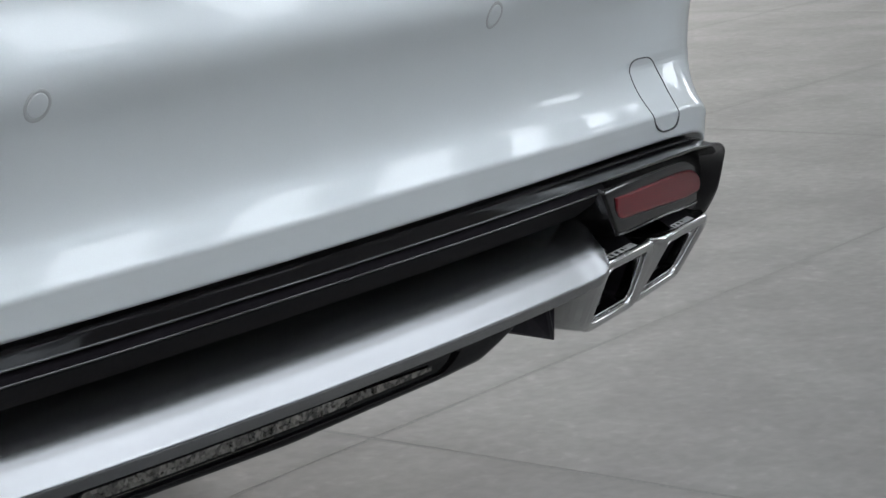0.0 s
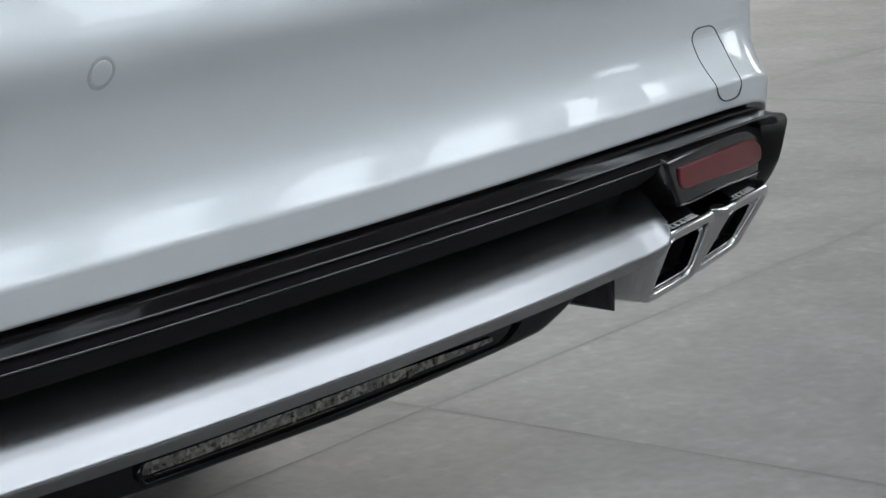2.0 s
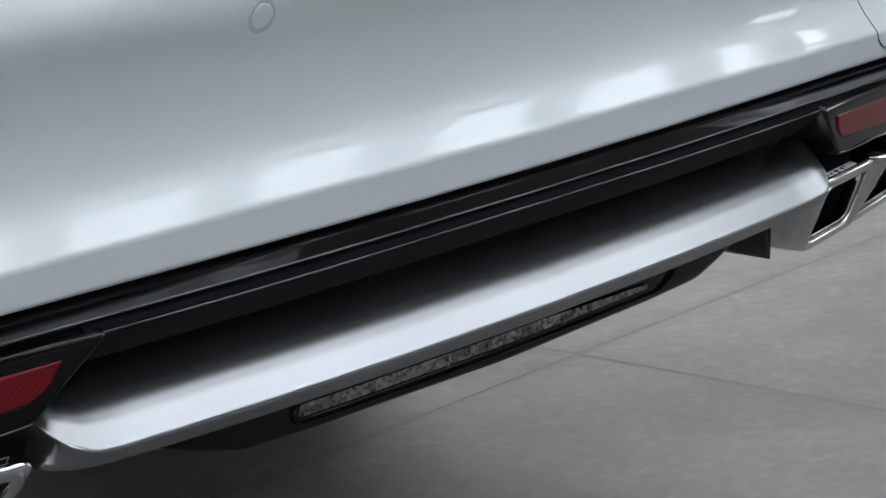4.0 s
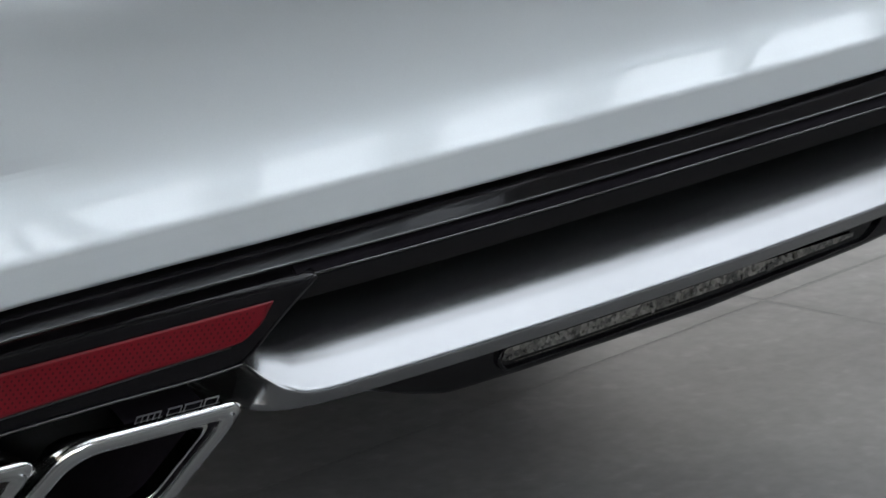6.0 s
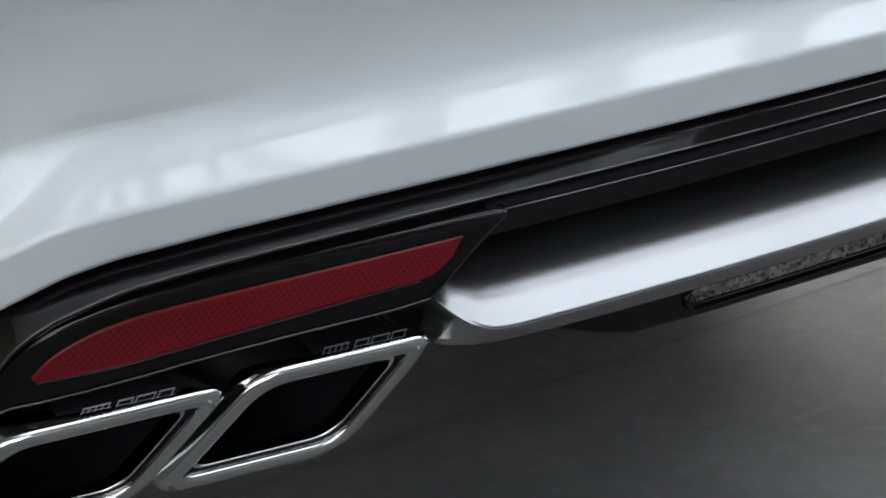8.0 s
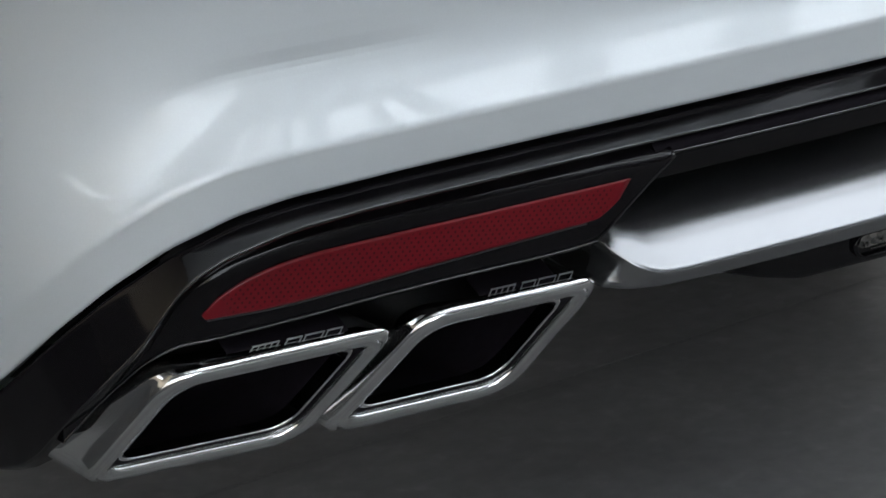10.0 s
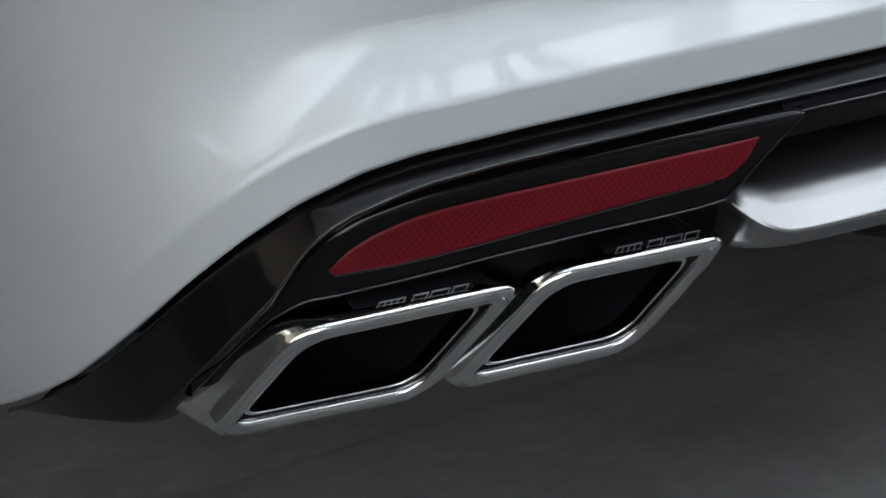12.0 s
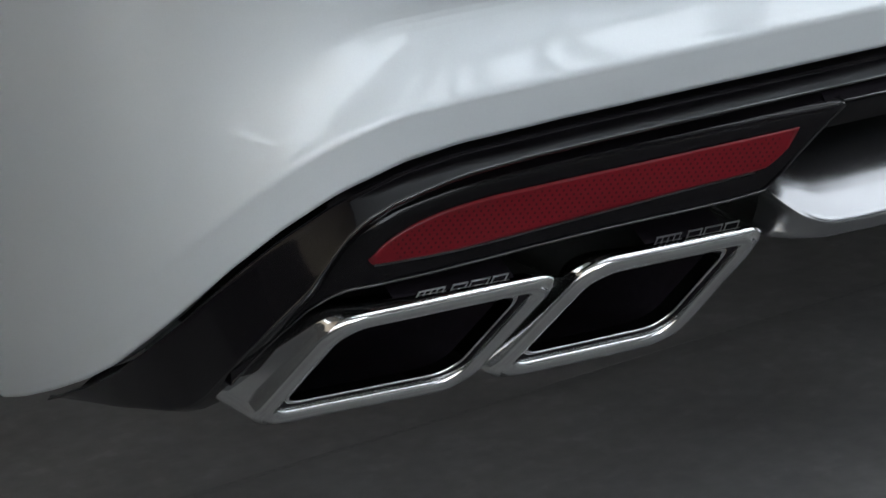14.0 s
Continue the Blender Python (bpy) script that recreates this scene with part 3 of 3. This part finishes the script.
PIPES = [
    [(-.583, .0437, .3316), (-.459, .0205, .3325), (-.500, .0855, .2465), (-.634, .1120, .2455)],
    [(-.748, .0812, .3250), (-.605, .044, .3300), (-.643, .1215, .2425), (-.787, .1560, .2420)],
]


def tailpipe(corners, flare, inner, order=(0, 1, 2, 3)):
    c = [np.array(p) for p in corners]
    mid = sum(c) / 4
    n = np.cross(c[1] - c[0], c[3] - c[0])
    n /= np.linalg.norm(n)
    if n[1] > 0:
        n = -n
    back = np.array((0, 1, .0))

    def ring(inset, out, push, radii):
        pts = []
        for i in range(4):
            p, a, b = c[i], c[i - 1], c[(i + 1) % 4]
            u, v = (a - p) / np.linalg.norm(a - p), (b - p) / np.linalg.norm(b - p)
            s = np.linalg.norm(np.cross(u, v))
            drop = (c[3 - i] - p) / np.linalg.norm(c[3 - i] - p) * .0028 * max(0.0, inset) / .01 if i < 2 else 0
            pts.append(p + (u + v) * inset / s + drop)
        return [q + n * out + back * push for q in rounded(pts, radii)]

    R0 = [(.022, .024, .024, .024)[k] for k in order]
    R1 = [(.020, .013, .018, .013)[k] for k in order]
    reach = max(abs(p[0] - mid[0]) for p in c)

    def flank(share, push):
        """The outer side of the pipe, swept out and back from the mouth, most at its lower corner."""
        out = []
        for q in ring(-.0018, 0, .003, R0):
            w = min(1.0, max(0.0, (abs(q[0]) - abs(mid[0])) / reach)) ** 1.3 * flare
            w *= 1 + 1.3 * min(1.0, max(0.0, (mid[2] - q[2]) / .042))
            v = min(1.0, max(0.0, (abs(mid[0]) - abs(q[0])) / reach)) ** 1.3
            out.append(q + np.array((math.copysign(.0085, mid[0]), .017, .0075)) * share * w + np.array((-math.copysign(.011, mid[0]), .022, .001)) * share * v * inner + back * push)
        return out

    rows = [flank(1, .24), flank(1, .07), flank(1.04, .012), flank(1, 0), flank(.62, 0), flank(.28, 0)]
    for k in np.linspace(0, 1, 11):
        a = math.pi * k
        rows.append(ring(.0041 - .0059 * math.cos(a), .0054 * math.sin(a), 0.003 * (1 - k), R0 if k < .5 else R1))
    rows.append(ring(.0100, -.003, 0, R1))
    body = part("tailpipe", loft(rows, closed=True), CHROME, car, "polished chrome tailpipe with a slanted four-sided mouth")
    part("liner_gap", loft([ring(.0098, -.0025, 0, R1), ring(.0134, -.0035, 0, R1)], closed=True), SOOT, body)
    rows = []
    for k in np.linspace(0, 1, 7):
        a = math.pi * k
        rows.append(ring(.0140 - .0010 * math.cos(a), -.0030 + .0018 * math.sin(a), 0, R1))
    rows += [ring(.0150, -.003, d, R1) for d in (.002, .009, .015)]
    part("inner_lip", loft(rows, closed=True), CHROME, body)
    bm = loft([ring(.0151, -.003, d, R1) for d in (.014, .03, .16)], closed=True)
    bm.faces.new(list(bm.verts)[-48:])
    part("liner", bm, SOOT, body)
    # black collar over the mouth, with raised bars
    if abs(c[0][0]) > abs(c[1][0]):
        a, b = c[0], c[1]
    else:
        a, b = c[1], c[0]
    u = (b - a) / np.linalg.norm(b - a)
    slope = np.array((0, .86, .5))
    nrm = np.cross(u, slope)
    nrm /= np.linalg.norm(nrm)
    if nrm[2] < 0:
        nrm = -nrm
    a0, b0 = a + u * .040 - nrm * .003 + slope * .006, b - u * .030 - nrm * .003 + slope * .006
    rows = []
    for d, h in ((-.002, -.004), (.001, .0012), (.006, .0016), (.020, .0012), (.040, -.001)):
        rows.append([a0 * (1 - k) + b0 * k + slope * d + nrm * h for k in np.linspace(0, 1, 24)])
    part("collar", loft(rows), MATT, body)
    base = a + u * np.linalg.norm(b - a) * .33 + slope * .0012 - nrm * .0008
    # five leaning bars under a cap, then three leaning frames
    marks = [(k * .0042, .0007, .0080) for k in range(5)] + [(.0076, .0176, .0007, .0075)]
    for k, w in ((.0225, .0100), (.0345, .0125), (.0490, .0100)):
        marks += [(k, w, .0007, 0), (k + .0074, w, .0007, .0074), (k, .0007, .0080), (k + w - .0007, .0007, .0080)]
    for off, w, d, *up in marks:
        lean = 0.0 if up else 1.0
        o = base + u * off + slope * (up[0] if up else 0)
        quad = [o, o + u * w, o + u * (w + lean * d) + slope * d, o + u * lean * d + slope * d]
        part("raised_bar", loft([quad, [q + nrm * .0010 for q in quad]], closed=True, caps=True), EMBLEM, body, smooth=False)
    return body


for corners, flare in zip(PIPES, (.6, 1.0)):
    tailpipe(corners, flare, 0.0)
    tailpipe([(-x, y, z) for x, y, z in (corners[1], corners[0], corners[3], corners[2])], flare, 1.0, (1, 0, 3, 2))


# parking sensors and towing-eye cover
def skin(x, z):
    """Offset of the painted skin at a height."""
    zz = [skin_z(z, w, arc_at(x)) for _, z, w in prof]
    plain = float(np.interp(z, zz[19:], prof[19:, 1]))
    return skin_off(float(np.interp(z, zz[19:], prof[19:, 0])), plain, arc_at(x))


def skin_ring(pts, lift):
    return [at(math.copysign(arc_at(x), x), skin(x, z) + lift, z) for x, z in pts]


for x0 in (-.248, .283):
    circle = lambda r: [(x0 + r * math.cos(a), .595 + r * math.sin(a)) for a in np.linspace(0, 2 * math.pi, 41)[:-1]]
    groove = part("parking_sensor", loft([skin_ring(circle(r), l) for r, l in ((.0127, -.0004), (.0118, .0004), (.0100, .0004), (.0088, -.0002))], closed=True), SEAM, bumper, "round painted parking sensor")
    bm = bmesh.new()
    rows = [skin_ring(circle(r), l) for r, l in ((.0093, -.0004), (.0089, .0005), (.0080, .0006), (.004, .0007))]
    bm = loft(rows, closed=True)
    bm.faces.new(list(bm.verts)[-40:])
    part("sensor_face", bm, SILVER_PAINT, groove)
CAP = [(.561, .505), (.564, .490), (.5675, .476), (.5705, .464), (.5735, .454), (.5805, .4455), (.593, .4405), (.612, .4395), (.624, .4415), (.6315, .449), (.630, .4585), (.6285, .472), (.6265, .486), (.6225, .497), (.616, .508), (.604, .514), (.590, .5155), (.575, .5155), (.565, .512)]
loop = spline(CAP + CAP[:1], 300)[:-1]
cen = loop.mean(0)
rings = []
for k, l in ((1.3, -.0005), (1.0, .0007), (-1.0, .0007), (-1.3, -.0005)):
    rings.append(skin_ring([tuple(cen + (p - cen) * (1 + .011 * k, 1 + .016 * k)) for p in loop], l))
part("towing_eye_cover", loft(rings, closed=True), GAP, bumper, "seam of the painted towing-eye cover")

# ---- ground of concrete slabs ----
bm = bmesh.new()
bmesh.ops.create_grid(bm, x_segments=2, y_segments=2, size=400)
for v in bm.verts:
    v.co.z = -.00015
ground = tagged(part("ground", bm, JOINT, None), "grey concrete slabs with narrow dark joints", "ground", kind="structure")

# ---- unseen hall round the car, added to shape light: roof with rows of skylight openings, walls with a band of windows ----
ROOF_Z, X0, X1, Y0, Y1 = 5.2, -14.0, 20.0, -19.0, 13.0
WEST_EDGE = -8.3


def slant(x, y):
    """The roof's bars fan out towards the south-east, fitted to reflected patches; x is measured at y = -3.4."""
    k = np.interp(x, (-4, 1.5, 2.3, 3.6, 5.3, 7, 12), (.49, .25, .33, .49, .72, .94, 1.3))
    return x - float(k) * (min(-2.2, max(-13.0, y)) + 3.4)


def pieces(name, boxes, mat, label, category, fan=False):
    """Boxes joined into one piece of the setting; fan slants them in plan."""
    bm = bmesh.new()
    for b in boxes:
        piece = box(*b, 0)
        for q in piece.faces:
            bm.faces.new([bm.verts.new((slant(v.co.x, v.co.y) if fan else v.co.x, v.co.y, v.co.z)) for v in q.verts])
        piece.free()
    return tagged(part(name, bm, mat, None, smooth=False), label, category, kind="structure")


# openings spaced so that their reflections lie on the painted bumper as bright patches
bays = [(-13.0, -8.5), (-7.0, -2.2)]
OPENINGS = [(-3.4, -2.8), (-2.2, -1.6), (-1.0, -.45), (-.1, .45), (.75, 1.15), (1.46, 1.9), (2.26, 3.18), (3.58, 4.72), (5.32, 6.6), (7.15, 9.05), (10.2, 11.4), (13.0, 14.6), (16.2, 17.8)]
boxes, last_y = [], Y0
for y0, y1 in bays + [(Y1, Y1)]:
    boxes.append((WEST_EDGE if y0 < 0 else -11.5, X1 + 5, last_y, y0, ROOF_Z, ROOF_Z + .3))
    last_y = y1
for y0, y1 in bays:
    last_x = WEST_EDGE
    for x0, x1 in OPENINGS + [(X1 + 5, X1 + 5)]:
        boxes.append((last_x, x0, y0, y1, ROOF_Z, ROOF_Z + .3))
        last_x = x1
pieces("ceiling", boxes, ROOF_PAINT, "unseen hall roof with rows of slanted skylight openings", "roof", True)


# unseen frosted sheet, added to dim the far row of openings in reflections
pieces("unseen_glazing", [(-5.0, 18.0, -13.1, -8.4, ROOF_Z + .31, ROOF_Z + .32)], FROSTED, "unseen frosted sheet on the hall roof, added to dim the far openings", "skylight", True)
# unseen wall, added to keep a bright sky strip out of the reflections
pieces("unseen_wall_south", [(-8.0, X1, Y0 - .3, Y0, -.02, ROOF_Z)], WALL_PAINT, "unseen light painted hall wall, added to shape the light", "wall")
def gapped(x, gaps, y0, y1, high):
    """Boxes of a wall along y, with tall windows, and doorways where a third number stands."""
    boxes, top = [], y1
    for g0, g1, *sill in gaps:
        boxes += [(x, x + .3, g1, top, -.02, high), (x, x + .3, g0, g1, 4.2, high)]
        if not sill:
            boxes.append((x, x + .3, g0, g1, -.02, 1.1))
        top = g0
    return boxes + [(x, x + .3, y0, top, -.02, high)]


# unseen wall; its gaps are added as bright streaks reflected at the left corner
boxes = gapped(X0 - .3, [(-2.6, -2.0, 0), (-5.2, -4.9), (-6.3, -5.5), (-7.5, -7.1), (-9.0, -8.2), (-10.6, -9.6), (-12.4, -11.2)], Y0, Y1, ROOF_Z - .4)
pieces("unseen_wall_west", boxes, CREAM_WALL, "unseen light painted yard wall, its gaps added for bright reflections", "wall")
# unseen wall, added to cut the eastern sky's glare on the far corner
boxes = gapped(14.0, [(.2, 1.6), (-3.4, -2.0), (-7.0, -5.6)], Y0, 9.0, ROOF_Z)
pieces("unseen_wall_east", boxes, WALL_PAINT, "unseen light painted hall wall, added to shape the light", "wall")
# unseen wall, added to block western sky and warm the left corner's reflection
pieces("unseen_wall_northwest", [(-4.8, -4.5, -.25, Y1, 1.05, ROOF_Z)], CREAM_WALL, "unseen cream painted wall, added to block western light and tint reflections", "wall")
# unseen dark band, added to darken low reflections in the trim and paint
pieces("unseen_dark_band", [(-4.83, -4.47, -.28, Y1, -.02, 1.05)], DARK_WALL, "unseen dark band under the cream wall, added to darken low reflections", "wall")
# unseen dark wall, added to keep northern light from under the car
pieces("unseen_wall_north", [(-4.5, 6.0, Y1, Y1 + .3, -.02, ROOF_Z)], DARK_WALL, "unseen dark rendered wall, added to block light from the north", "wall")

# unseen bars, added as thin dark lines across the sky reflection
pieces("unseen_rafters", [(X0, WEST_EDGE, y, y + .16, ROOF_Z - .3, ROOF_Z - .05) for y in np.arange(-15.0, 8.0, 1.25)], WALL_PAINT, "unseen painted rafters beside the hall roof, added as dark lines in reflections", "rafter")
# unseen dark floor, added to dim the left flank's lower reflections
pieces("unseen_dark_paving", [(X0, -1.535, Y0, Y1, -.05, 0)], ASPHALT, "unseen dark asphalt beside the concrete slabs, added to darken reflections", "paving")

# concrete slabs, each with its own edges
slab_x = [.755 + 2.285 * k for k in range(-1, 6)]
slab_y = [.60 + 1.03 * k for k in range(-10, 10)]
slab_mesh = None
for x in slab_x:
    for y in slab_y:
        if slab_mesh is None:
            bm = box(.0035, 2.2815, .0035, 1.0265, -.05, 0, 0)
            slab_mesh = part("concrete_slab", bm, CONCRETE, ground, smooth=False)
            slab_mesh.location = (x, y, 0)
        else:
            ob = new("concrete_slab", slab_mesh.data)
            ob.parent = ground
            ob.location = (x, y, 0)
